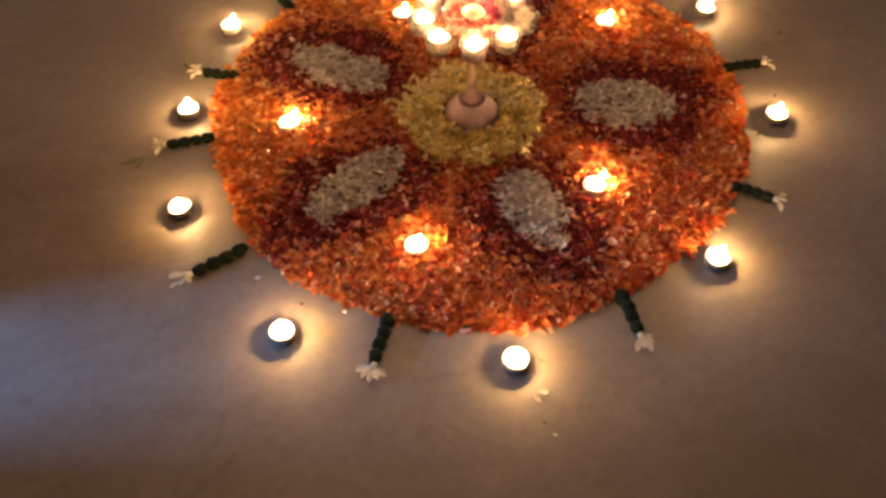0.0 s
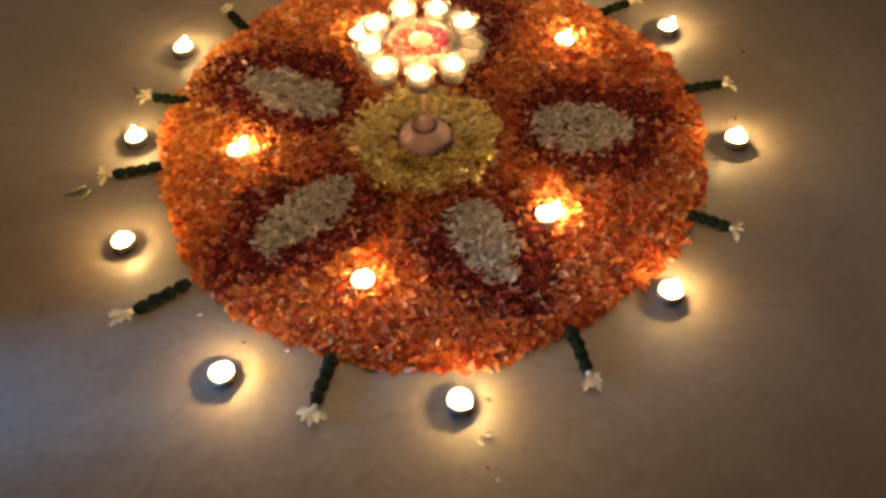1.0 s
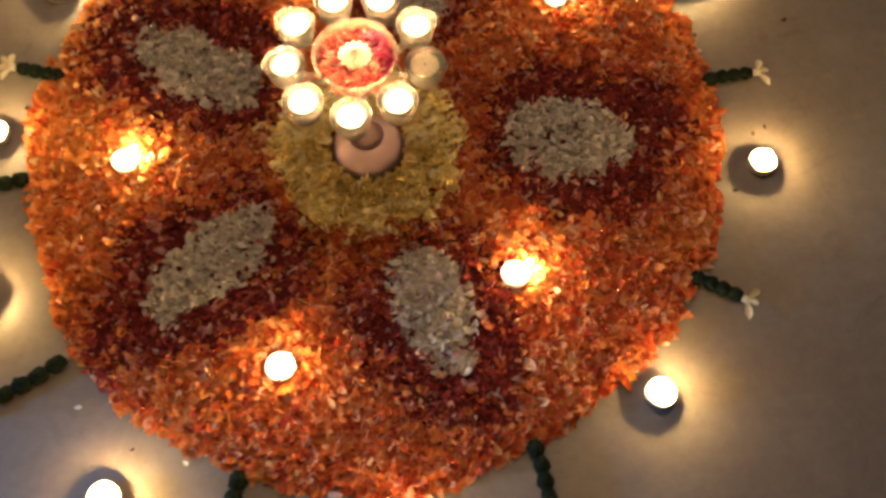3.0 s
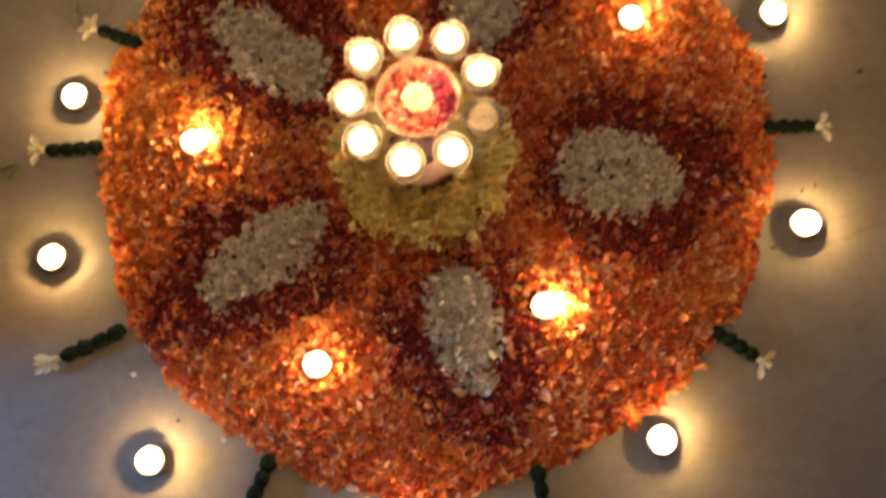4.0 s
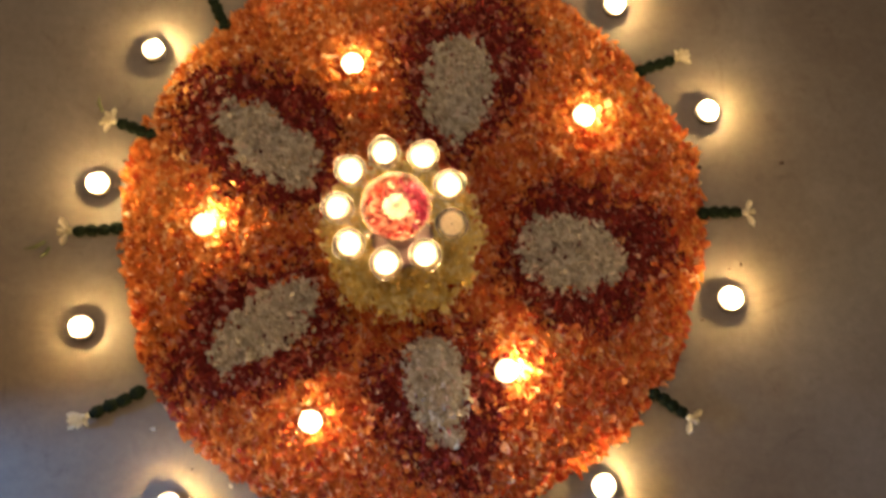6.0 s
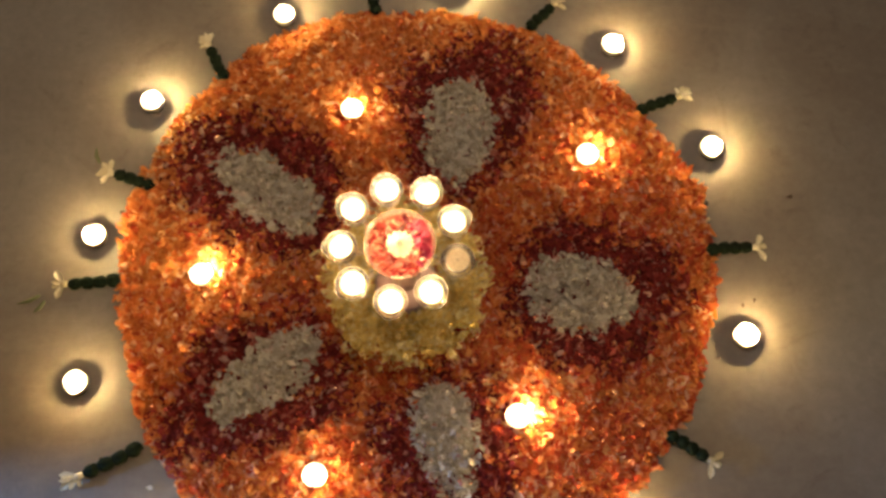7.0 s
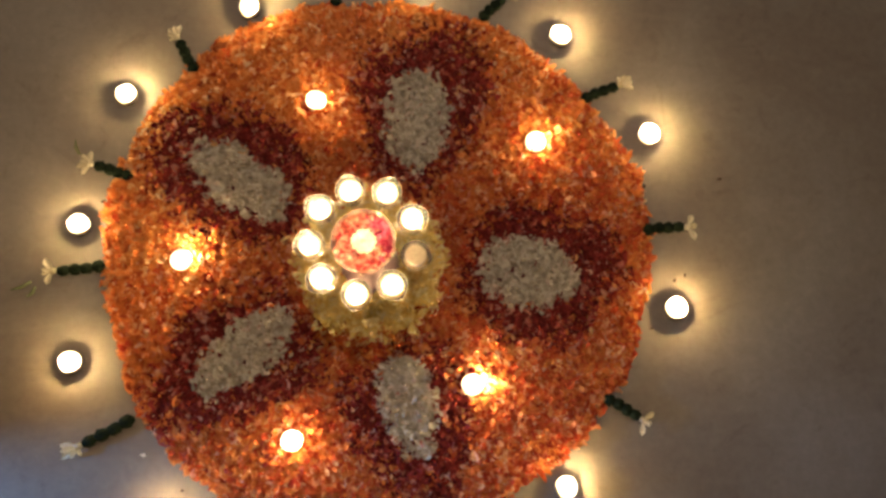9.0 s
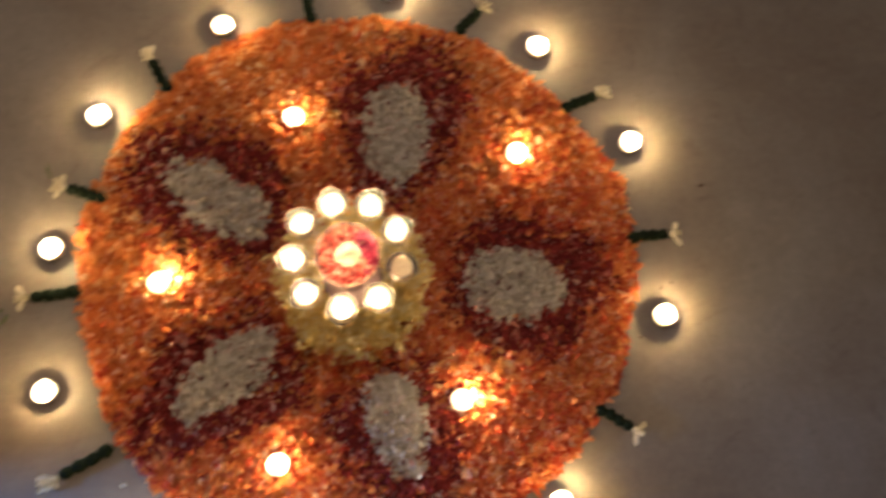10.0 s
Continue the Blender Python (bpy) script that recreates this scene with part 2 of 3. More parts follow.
def tube(points, radii, steps=10):
    """A round form along a line of points."""
    bm = bmesh.new()
    rings = []
    pts = [Vector(p) for p in points]
    for i, p in enumerate(pts):
        ahead = (pts[min(i + 1, len(pts) - 1)] - pts[max(i - 1, 0)]).normalized()
        side = ahead.orthogonal().normalized() if abs(ahead.z) > 0.9 else ahead.cross(Vector((0, 0, 1))).normalized()
        up = side.cross(ahead)
        rings.append([bm.verts.new(p + radii[i] * (math.cos(2 * math.pi * k / steps) * side + math.sin(2 * math.pi * k / steps) * up)) for k in range(steps)])
    for a, b in zip(rings, rings[1:]):
        for k in range(steps):
            bm.faces.new((a[k], a[(k + 1) % steps], b[(k + 1) % steps], b[k]))
    bm.faces.new(rings[0][::-1])
    bm.faces.new(rings[-1])
    return bm


def box(x0, x1, y0, y1, z0, z1, bevel=0.0):
    bm = bmesh.new()
    bmesh.ops.create_cube(bm, size=1)
    for v in bm.verts:
        v.co = Vector(((x0 + x1) / 2 + v.co.x * (x1 - x0), (y0 + y1) / 2 + v.co.y * (y1 - y0), (z0 + z1) / 2 + v.co.z * (z1 - z0)))
    if bevel:
        bmesh.ops.bevel(bm, geom=bm.edges[:], offset=bevel, segments=2, affect="EDGES")
    return bm


# ---- the room ----
XW, XE, YS, YN, TOP = -1.45, 2.4, -2.3, 2.6, 2.7
bm = bmesh.new()
bmesh.ops.create_grid(bm, x_segments=2, y_segments=2, size=1)
for v in bm.verts:
    v.co = Vector((-0.4 + v.co.x * 3.4, 0.15 + v.co.y * 3.0, 0))
tagged(mesh_object("floor", bm, m_floor, False), "smooth brownish cement floor with faint stains", "floor", kind="structure")
tagged(mesh_object("ceiling", box(-3.6, XE + 0.2, YS - 0.2, YN + 0.2, TOP, TOP + 0.15), m_ceiling, False), "plain white plaster ceiling", "ceiling", kind="structure")
tagged(mesh_object("wall_east", box(XE, XE + 0.15, YS, YN, 0, TOP), m_plaster, False), "plain cream plastered wall", "wall", kind="structure")
tagged(mesh_object("wall_north", box(-3.6, XE + 0.15, YN, YN + 0.15, 0, TOP), m_plaster, False), "plain cream plastered wall", "wall", kind="structure")
tagged(mesh_object("wall_south", box(-3.6, XE + 0.15, YS - 0.15, YS, 0, TOP), m_plaster, False), "plain cream plastered wall", "wall", kind="structure")
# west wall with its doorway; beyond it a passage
# unseen: jamb and added door leaf are set to cut the cool light's edges
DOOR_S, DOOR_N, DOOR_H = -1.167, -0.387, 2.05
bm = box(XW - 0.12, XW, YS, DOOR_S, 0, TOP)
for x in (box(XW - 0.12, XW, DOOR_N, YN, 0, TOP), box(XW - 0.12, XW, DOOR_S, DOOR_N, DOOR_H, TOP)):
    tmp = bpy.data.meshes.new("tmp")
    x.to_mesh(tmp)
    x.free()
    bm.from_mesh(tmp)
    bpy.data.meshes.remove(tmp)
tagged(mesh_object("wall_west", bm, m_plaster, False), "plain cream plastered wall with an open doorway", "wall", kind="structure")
door = tagged(new("door_1"), "plain brown wooden door, unseen, added to narrow the cool beam", "door", kind="structure")
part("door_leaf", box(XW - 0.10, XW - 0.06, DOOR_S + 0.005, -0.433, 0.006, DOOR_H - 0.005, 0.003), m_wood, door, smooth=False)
part("door_handle", tube([(XW - 0.06, -0.53, 1.0), (XW - 0.015, -0.53, 1.0), (XW - 0.010, -0.56, 1.0), (XW - 0.010, -0.64, 1.0)], [0.009, 0.009, 0.009, 0.008], 10), m_foil, door, "steel lever handle")
tagged(mesh_object("wall_passage", box(-3.75, -3.6, YS, YN, 0, TOP), m_plaster, False), "plain cream wall of the passage beyond the doorway", "wall", kind="structure")


# ---- the petal carpet ----
rng = np.random.default_rng(7)
BLADE = np.array([(0, -0.16, 0), (0, 0.16, 0), (0.5, -0.5, 0.17), (0.5, 0, 0.02), (0.5, 0.5, 0.17), (0.86, -0.36, 0.25), (0.86, 0.36, 0.25), (1, 0, 0.2)]) - (0.5, 0, 0.08)
BLADE_FACES = [(0, 2, 3), (0, 3, 1), (1, 3, 4), (2, 5, 7, 3), (3, 7, 6, 4)]


def turns(yaw, tilt, roll):
    cz, sz, cy, sy, cx, sx = np.cos(yaw), np.sin(yaw), np.cos(tilt), np.sin(tilt), np.cos(roll), np.sin(roll)
    o = np.zeros_like(yaw)
    e = o + 1
    rz = np.stack([cz, -sz, o, sz, cz, o, o, o, e], -1).reshape(-1, 3, 3)
    ry = np.stack([cy, o, sy, o, e, o, -sy, o, cy], -1).reshape(-1, 3, 3)
    rx = np.stack([e, o, o, o, cx, -sx, o, sx, cx], -1).reshape(-1, 3, 3)
    return rz @ ry @ rx


def petal_heap(name, places, mat, length=(0.013, 0.026), broad=(0.32, 0.56), tilt=0.23):
    """Many small petals, strewn at the given places, in one mesh."""
    k = len(places)
    size = rng.uniform(*length, k)
    wide = size * rng.uniform(*broad, k)
    shape = BLADE[None] * np.stack([size, wide, size * rng.uniform(0.3, 1.6, k)], -1)[:, None]
    # torn and chopped: no two have the same outline, and many have lost their tip
    shape = shape * rng.uniform(0.82, 1.16, (k, 8, 1)) + rng.normal(0, 0.0005, (k, 8, 3))
    shape[:, 5:, 0] *= rng.uniform(0.7, 1.0, (k, 1))
    t = turns(rng.uniform(0, 6.283, k), rng.normal(0, tilt, k), rng.normal(0, tilt, k) + np.pi * (rng.random(k) < 0.4))
    v = np.einsum("nij,nvj->nvi", t, shape) + places[:, None]
    v[..., 2] = np.maximum(v[..., 2], 0.0006)
    faces = [tuple(8 * i + j for j in f) for i in range(k) for f in BLADE_FACES]
    me = bpy.data.meshes.new(name)
    me.from_pydata(v.reshape(-1, 3).tolist(), [], faces)
    me.polygons.foreach_set("use_smooth", [True] * len(me.polygons))
    me.materials.append(mat)
    return new(name, me)


def one_petal(mat):
    me = bpy.data.meshes.new("petal")
    me.from_pydata((BLADE * (0.011, 0.0066, 0.009)).tolist(), [], BLADE_FACES)
    me.polygons.foreach_set("use_smooth", [True] * len(me.polygons))
    me.materials.append(mat)
    return me


def strew(parent, places, mat):
    """Single petals on top of a heap, each one an object."""
    me = one_petal(mat)
    for x, y, z in places:
        ob = new("petal", me)
        ob.parent = parent
        s = random.uniform(0.75, 1.25)
        ob.matrix_basis = pose(x, y, z, random.gauss(0, 22), random.gauss(0, 22), random.uniform(0, 360)) @ Matrix.Diagonal((s, s, s, 1))


MIDDLE, STAND = np.array((-0.003, 0.020)), np.array((-0.013, 0.004))
# white leaf-shaped patches: outer end, inner end, breadth,
# and how much narrower the outer end is
PATCHES = [((-0.298, 0.193), (-0.154, 0.097), 0.086, 0.10), ((-0.284, -0.194), (-0.142, -0.082), 0.077, 0.26), ((0.071, -0.298), (0.028, -0.150), 0.076, 0.30),
           ((0.312, -0.018), (0.167, 0.001), 0.110, 0.14), ((0.071, 0.327), (0.048, 0.163), 0.098, -0.05)]
INNER = [(-0.104, 0.275), (0.255, 0.206), (0.147, -0.187), (-0.130, -0.270), (-0.311, 0.010)]
OUTER = [(-0.219, 0.440), (-0.414, 0.286), (-0.476, 0.069), (-0.475, -0.149), (-0.323, -0.393), (-0.020, -0.474), (0.290, -0.343),
         (0.475, -0.067), (0.445, 0.222), (0.302, 0.394), (0.055, 0.500)]


def rim_radius(a):
    return 0.434 + 0.006 * np.sin(3 * a + 1) + 0.004 * np.sin(7 * a) + 0.003 * np.sin(17 * a + 2)


def leaf_measure(xy, patch, grow=0.0, out=0.0, back=0.0):
    """Below 1 inside a pointed oval laid between the two ends."""
    a, b = np.array(patch[0]), np.array(patch[1])
    along = (a - b) / np.linalg.norm(a - b)
    a, b = a + along * out, b - along * back
    half = np.linalg.norm(a - b) / 2
    d = xy - (a + b) / 2
    u = d @ along / half
    w = d @ np.array((-along[1], along[0])) / ((patch[2] / 2 + grow) * (1 - patch[3] * np.clip(u, -1, 1)))
    return np.abs(u) ** 2.5 + np.abs(w) ** 1.9


def mound(x, y):
    """Height of the carpet."""
    d = np.hypot(x - MIDDLE[0], y - MIDDLE[1])
    return 0.0075 * np.clip((0.436 - d) / 0.03, 0, 1) ** 0.6


def strewn(count, reach):
    a, r = rng.uniform(0, 6.283, count), np.sqrt(rng.random(count)) * reach
    return np.stack([r * np.cos(a), r * np.sin(a)], -1) + MIDDLE


pts = strewn(44000, 0.46)
off = pts - MIDDLE
r0, a0 = np.hypot(*off.T), np.arctan2(off[:, 1], off[:, 0])
edge = rim_radius(a0)
keep = r0 < edge + rng.normal(0, 0.0035, len(pts)) + (rng.random(len(pts)) < 0.004) * rng.exponential(0.010, len(pts))
for c in INNER + OUTER:
    keep &= np.hypot(pts[:, 0] - c[0], pts[:, 1] - c[1]) > (0.0205 if c in INNER else 0.0225)
pts = pts[keep]
stand0 = np.hypot(*(pts - STAND).T)
pts = pts[stand0 > 0.054]
lift = np.array([noise.noise(Vector((x * 30, y * 30, 0))) for x, y in pts]) * 0.002
for c in INNER:
    lift = lift + 0.0024 * np.exp(-((np.hypot(pts[:, 0] - c[0], pts[:, 1] - c[1]) - 0.024) / 0.013) ** 2)
z = mound(pts[:, 0], pts[:, 1]) + lift + rng.uniform(-0.001, 0.0036, len(pts))
cloud = np.column_stack([pts, np.maximum(z, 0.0012)])
shake = pts + rng.normal(0, 0.0065, pts.shape)
drift = np.array([noise.noise(Vector((x * 22, y * 22, 5.0))) + 0.6 * noise.noise(Vector((x * 55, y * 55, 9.0))) for x, y in pts])
sway = np.array([noise.noise(Vector((x * 9, y * 9, 21.0))) for x, y in pts])
kind = np.zeros(len(pts), int)
for i, p in enumerate(PATCHES):
    deep = leaf_measure(pts, p, 0.033, 0.058, 0.006) + 0.5 * drift + 0.9 * sway
    kind[rng.random(len(pts)) < np.clip(0.93 - 0.80 * (deep - 0.95), 0, 0.93)] = 10 + i
bearing = np.arctan2(pts[:, 1] - STAND[1], pts[:, 0] - STAND[0])
# redder petals towards the south-east, clear orange along the north-western rim
redder = 0.29 + 0.52 * (off[keep][stand0 > 0.054] @ np.array((0.66, -0.75))) / 0.43 + 0.55 * drift + 0.40 * np.exp(-(np.hypot(*(pts - STAND).T) / 0.19) ** 2)
kind[(kind == 0) & (rng.random(len(pts)) < np.clip(redder, 0.03, 0.85))] = 2
ring = (np.hypot(*(shake - STAND).T) < 0.115 + 0.004 * np.sin(5 * bearing) + 0.004 * np.sin(11 * bearing + 1)) & (kind < 10)
kind[ring] = 1
for i, p in enumerate(PATCHES):
    kind[(leaf_measure(shake, p) + 0.32 * drift < 1) & (rng.random(len(pts)) < 0.95)] = 20 + i

# the packed layer under the loose petals
bm = bmesh.new()
rows = []
for j in range(13):
    rows.append([])
    for k in range(96):
        a = 2 * math.pi * k / 96
        rad = 0.03 + (rim_radius(a) - 0.009 - 0.03) * j / 12
        x, y = MIDDLE[0] + rad * math.cos(a), MIDDLE[1] + rad * math.sin(a)
        rows[-1].append(bm.verts.new((x, y, 0.0012 if j == 12 else float(mound(x, y)) * 0.55)))
for a, b in zip(rows, rows[1:]):
    for k in range(96):
        bm.faces.new((a[k], b[k], b[(k + 1) % 96], a[(k + 1) % 96]))
bm.faces.new(rows[0])
field = petal_heap("orange_petal_carpet", cloud[kind == 0], m_orange)
tagged(field, "round carpet of loose orange marigold petals laid on the floor", "flower carpet", kind="stuff")
part("packed_layer", bm, m_humus, field, "dark packed petals under the loose ones")
redder_heap = petal_heap("rust_red_petals", cloud[kind == 2], m_rust)
redder_heap.parent = field
tagged(redder_heap, "rust-red petals mixed in among the orange", kind="stuff")


def leaf_bed(patch, grow, out, back, shrink, top):
    """A low bed in the form of a pointed oval."""
    a, b = Vector(patch[0]), Vector(patch[1])
    along = (a - b).normalized()
    a, b = a + along * out, b - along * back
    mid, half, side = (a + b) / 2, (a - b).length / 2 * shrink, Vector((-along.y, along.x))
    bm = bmesh.new()
    rings = []
    for f, h in ((1.0, 0.45), (0.93, 0.85), (0.7, 1.0), (0.35, 1.02)):
        ring = []
        for k in range(48):
            c, q = math.cos(2 * math.pi * k / 48), math.sin(2 * math.pi * k / 48)
            u, w = math.copysign(abs(c) ** (2 / 2.5), c), math.copysign(abs(q) ** (2 / 1.9), q)
            p = mid + along * (u * half * f) + side * (w * (patch[2] / 2 + grow) * (1 - patch[3] * u) * shrink * f)
            ring.append(bm.verts.new((p.x, p.y, top * h)))
        rings.append(ring)
    for r1, r2 in zip(rings, rings[1:]):
        for k in range(48):
            bm.faces.new((r1[k], r1[(k + 1) % 48], r2[(k + 1) % 48], r2[k]))
    bm.faces.new(rings[-1])
    return bm


ring_heap = petal_heap("yellow_petal_ring", cloud[kind == 1], m_yellow, (0.018, 0.037), (0.28, 0.46), 0.34)
tagged(ring_heap, "ring of yellow chrysanthemum petals round the candle stand", "flower petals")
bed = part("packed_layer", lathe([(0.054, 0.003), (0.057, 0.006), (0.085, 0.0066), (0.110, 0.0060), (0.115, 0.003)], 64, closed=True), m_packed_yellow, ring_heap)
bed.matrix_basis = pose(float(STAND[0]), float(STAND[1]), 0)
for i in range(5):
    dark = petal_heap("maroon_petal_border", cloud[kind == 10 + i], m_maroon)
    c = cloud[kind == 10 + i]
    strew(dark, [(x, y, zz + 0.003) for x, y, zz in c[rng.choice(len(c), 40, False)]], m_maroon_one)
    part("packed_layer", leaf_bed(PATCHES[i], 0.036, 0.058, 0.012, 0.90, 0.0058), m_packed_maroon, dark)
    tagged(dark, "dark maroon rose petals bordering a white petal patch", "flower petals", "maroon borders")
    c = cloud[kind == 20 + i].copy()
    c[:, 2] += 0.003
    white = petal_heap("white_petal_patch", c, m_white, (0.009, 0.019), (0.40, 0.72), 0.20)
    tagged(white, "leaf-shaped patch of white chopped petals edged with maroon", "flower petals", "white petal patches")
    part("packed_layer", leaf_bed(PATCHES[i], 0.0, 0.0, 0.0, 0.95, 0.0092), m_packed_white, white)
    strew(white, [(x, y, zz + 0.003) for x, y, zz in c[rng.choice(len(c), 40, False)]], m_white_one)
near = cloud[(kind == 0) & (cloud[:, 1] < 0.05)]
strew(field, [(x, y, zz + 0.003) for x, y, zz in near[rng.choice(len(near), 300, False)]], m_orange_one)
near = cloud[kind == 1]
strew(ring_heap, [(x, y, zz + 0.003) for x, y, zz in near[rng.choice(len(near), 50, False)]], m_yellow_one)


# ---- tealights ----
def flame(lean, height, start, width=0.0034):
    """A small drop of fire, widest above its middle, that bends towards the far right of the room."""
    bm = bmesh.new()
    steps, rings = 7, []
    for f, w in ((0.0, 0.3), (0.3, 0.8), (0.55, 1.0), (0.78, 0.85), (0.93, 0.5), (1.0, 0.1)):
        cx, cy = lean[0] * (0.6 + 0.4 * f), lean[1] * (0.6 + 0.4 * f)
        rings.append([bm.verts.new((cx + width * w * math.cos(6.283 * k / steps), cy + width * w * math.sin(6.283 * k / steps), start + height * f)) for k in range(steps)])
    for a, b in zip(rings, rings[1:]):
        for k in range(steps):
            bm.faces.new((a[k], a[(k + 1) % steps], b[(k + 1) % steps], b[k]))
    bm.faces.new(rings[0][::-1])
    bm.faces.new(rings[-1])
    return bm


def tealight(lean, height, start=0.0222, lit=True, foil=True, fire=0.0026):
    thing = new("tealight_candle")
    flute = lambda a, r, z: r * (1 + (0.012 * math.cos(24 * a) if 0.002 < z < 0.0145 and r > 0.0178 else 0))
    part("cup", lathe([(0.0168, 0.0), (0.0176, 0.0006), (0.0182, 0.003), (0.0186, 0.014), (0.0193, 0.0156), (0.0195, 0.0160), (0.0190, 0.0163),
                       (0.0183, 0.0156), (0.0180, 0.014), (0.0178, 0.003), (0.0170, 0.0014)], 96, flute), m_foil if foil else m_plastic, thing, "thin aluminium cup" if foil else "thin clear plastic cup")
    part("wax", lathe([(0.0174, 0.0018), (0.0177, 0.0136), (0.0172, 0.0141), (0.014, 0.0138), (0.007, 0.0136), (0.002, 0.0137)], 40), m_wax if foil else m_wax_glow, thing, "molten white wax" if lit else "solid white wax")
    part("wick", tube([(0, 0, 0.0132), (lean[0] * 0.3, lean[1] * 0.3, 0.0170), (lean[0] * 0.6, lean[1] * 0.6, start - 0.0008)], [0.0008, 0.0008, 0.0006], 8), m_wick, thing, "blackened wick")
    if lit:
        part("flame", flame(lean, height, start, fire), m_flame, thing, "small bright yellow flame")
    return thing


# flames that the draught bends: on the floor 0 to 3, on the stand 4, in the carpet 5 and 6
kinds = [tealight((0.0098, 0.0015), 0.0086, 0.0246), tealight((0.0094, 0.0066), 0.0086, 0.0240), tealight((0.0058, 0.0052), 0.0086, 0.0234, fire=0.0028),
         tealight((0.0030, -0.0010), 0.0088, 0.0262, fire=0.0026), tealight((0.0020, -0.0020), 0.0080, 0.0206, True, False, 0.0043),
         tealight((0.0075, 0.0010), 0.0086, 0.0270, fire=0.0022), tealight((0.0190, 0.0060), 0.0094, 0.0250, fire=0.0032)]
label_floor = "lit white tealight in an aluminium cup on the bare floor"
label_carpet = "lit white tealight in an aluminium cup set among orange petals"
label_stand = "lit white tealight in clear plastic on the candle stand"
used = set()


def place_tealight(kind_no, m, label, group):
    if kind_no in used:
        own = kinds[kind_no].scale
        ob = copy_thing(kinds[kind_no], m @ Matrix.Diagonal((1 / own[0], 1 / own[1], 1 / own[2], 1)))
    else:
        used.add(kind_no)
        ob = kinds[kind_no]
        ob.matrix_basis = m
    return tagged(ob, label, "candle", group)


for i, (x, y) in enumerate(OUTER):
    place_tealight((0, 1, 3, 3, 0, 0, 1, 2, 0, 0, 0)[i], pose(x, y, 0.0005, 0, 0, random.uniform(-8, 8) + (60 if i == 2 else 0)) @ Matrix.Scale(0.88, 4), label_floor, "tealights round the carpet")
for i, (x, y) in enumerate(INNER):
    place_tealight((5, 5, 6, 5, 6)[i], pose(x, y, 0.0045, random.uniform(-2, 2), random.uniform(-2, 2), random.uniform(-12, 12)) @ Matrix.Scale(0.86, 4), label_carpet, "tealights in the carpet")


# ---- candle stand ----
SX, SY = float(STAND[0]), float(STAND[1])
stand_ob = new("candle_stand")
stand_ob.matrix_basis = pose(SX, SY, 0.0015)
tagged(stand_ob, "pressed-glass flower-shaped candle stand on a satin metal foot", "candle stand")
part("foot", lathe([(0.041, 0.0), (0.0455, 0.001), (0.0470, 0.004), (0.0460, 0.008), (0.040, 0.018), (0.030, 0.028), (0.0235, 0.0335), (0.0225, 0.0365), (0.0212, 0.0375), (0.0198, 0.0365), (0.0175, 0.034), (0.010, 0.033), (0.004, 0.033)], 48),
     m_satin, stand_ob, "brushed conical metal foot with a rolled collar")
part("stem", lathe([(0.0150, 0.0325), (0.0150, 0.040), (0.0125, 0.047), (0.0065, 0.056), (0.0050, 0.075), (0.0060, 0.095), (0.0075, 0.103), (0.0060, 0.112), (0.0050, 0.135), (0.008, 0.155), (0.013, 0.166), (0.014, 0.168)], 24,
                   lambda a, r, z: r * (1 + 0.05 * math.cos(8 * a + 60 * z))), m_stem, stand_ob, "slender twisted glass stem")
part("bowl", lathe([(0.012, 0.166), (0.026, 0.170), (0.036, 0.179), (0.042, 0.192), (0.0445, 0.204), (0.0455, 0.2065), (0.0440, 0.2080), (0.0420, 0.2060), (0.0395, 0.193), (0.034, 0.182), (0.024, 0.174), (0.010, 0.171)], 48),
     m_glass_rosy, stand_ob, "round glass bowl with a thick rim")
RING = [(-0.032, 0.075), (0.019, 0.072), (0.054, 0.035), (0.059, -0.016), (0.027, -0.057), (-0.022, -0.070), (-0.070, -0.048), (-0.087, -0.001), (-0.074, 0.049)]


def lipped(a, r, z):
    """A round cup drawn out into a point on its outer side."""
    point = max(0.0, math.cos(a)) ** 14
    return r * (1 + 0.16 * point * max(0.0, (z - 0.186) / 0.026) if r > 0.0185 else 1)


for i, (x, y) in enumerate(RING):
    a = math.degrees(math.atan2(y - SY, x - SX))
    if i == 0:
        cup = part("glass_cup", lathe([(0.010, 0.181), (0.0168, 0.182), (0.0186, 0.186), (0.0198, 0.197), (0.0210, 0.2060), (0.0214, 0.2072), (0.0206, 0.2078), (0.0199, 0.2062), (0.0189, 0.197), (0.0177, 0.1885), (0.016, 0.1875), (0.008, 0.187)], 40, lipped),
                   m_glass, stand_ob)
        first_cup = cup
    else:
        cup = new("glass_cup", first_cup.data)
        cup.parent = stand_ob
    cup.matrix_basis = pose(x - SX, y - SY, 0, 0, 0, a)
    d = math.hypot(x - SX, y - SY)
    arm = part("arm", tube([(0.020, 0, 0.168), (0.040, 0, 0.172), (d - 0.016, 0, 0.179), (d, 0, 0.1815)], [0.005, 0.0042, 0.004, 0.005], 10), m_glass, stand_ob)
    arm.matrix_basis = pose(0, 0, 0, 0, 0, a)
    m = pose(x, y, 0.1935, 0, 0, random.uniform(-30, 30)) @ Matrix.Scale(0.85, 4)
    if i == 3:
        ob = tealight((0, 0), 0.01, 0.0200, False, False)
        ob.matrix_basis = m
        tagged(ob, "unlit white tealight on the candle stand", "candle", "tealights on the stand")
    else:
        place_tealight(4, m, label_stand, "tealights on the stand")

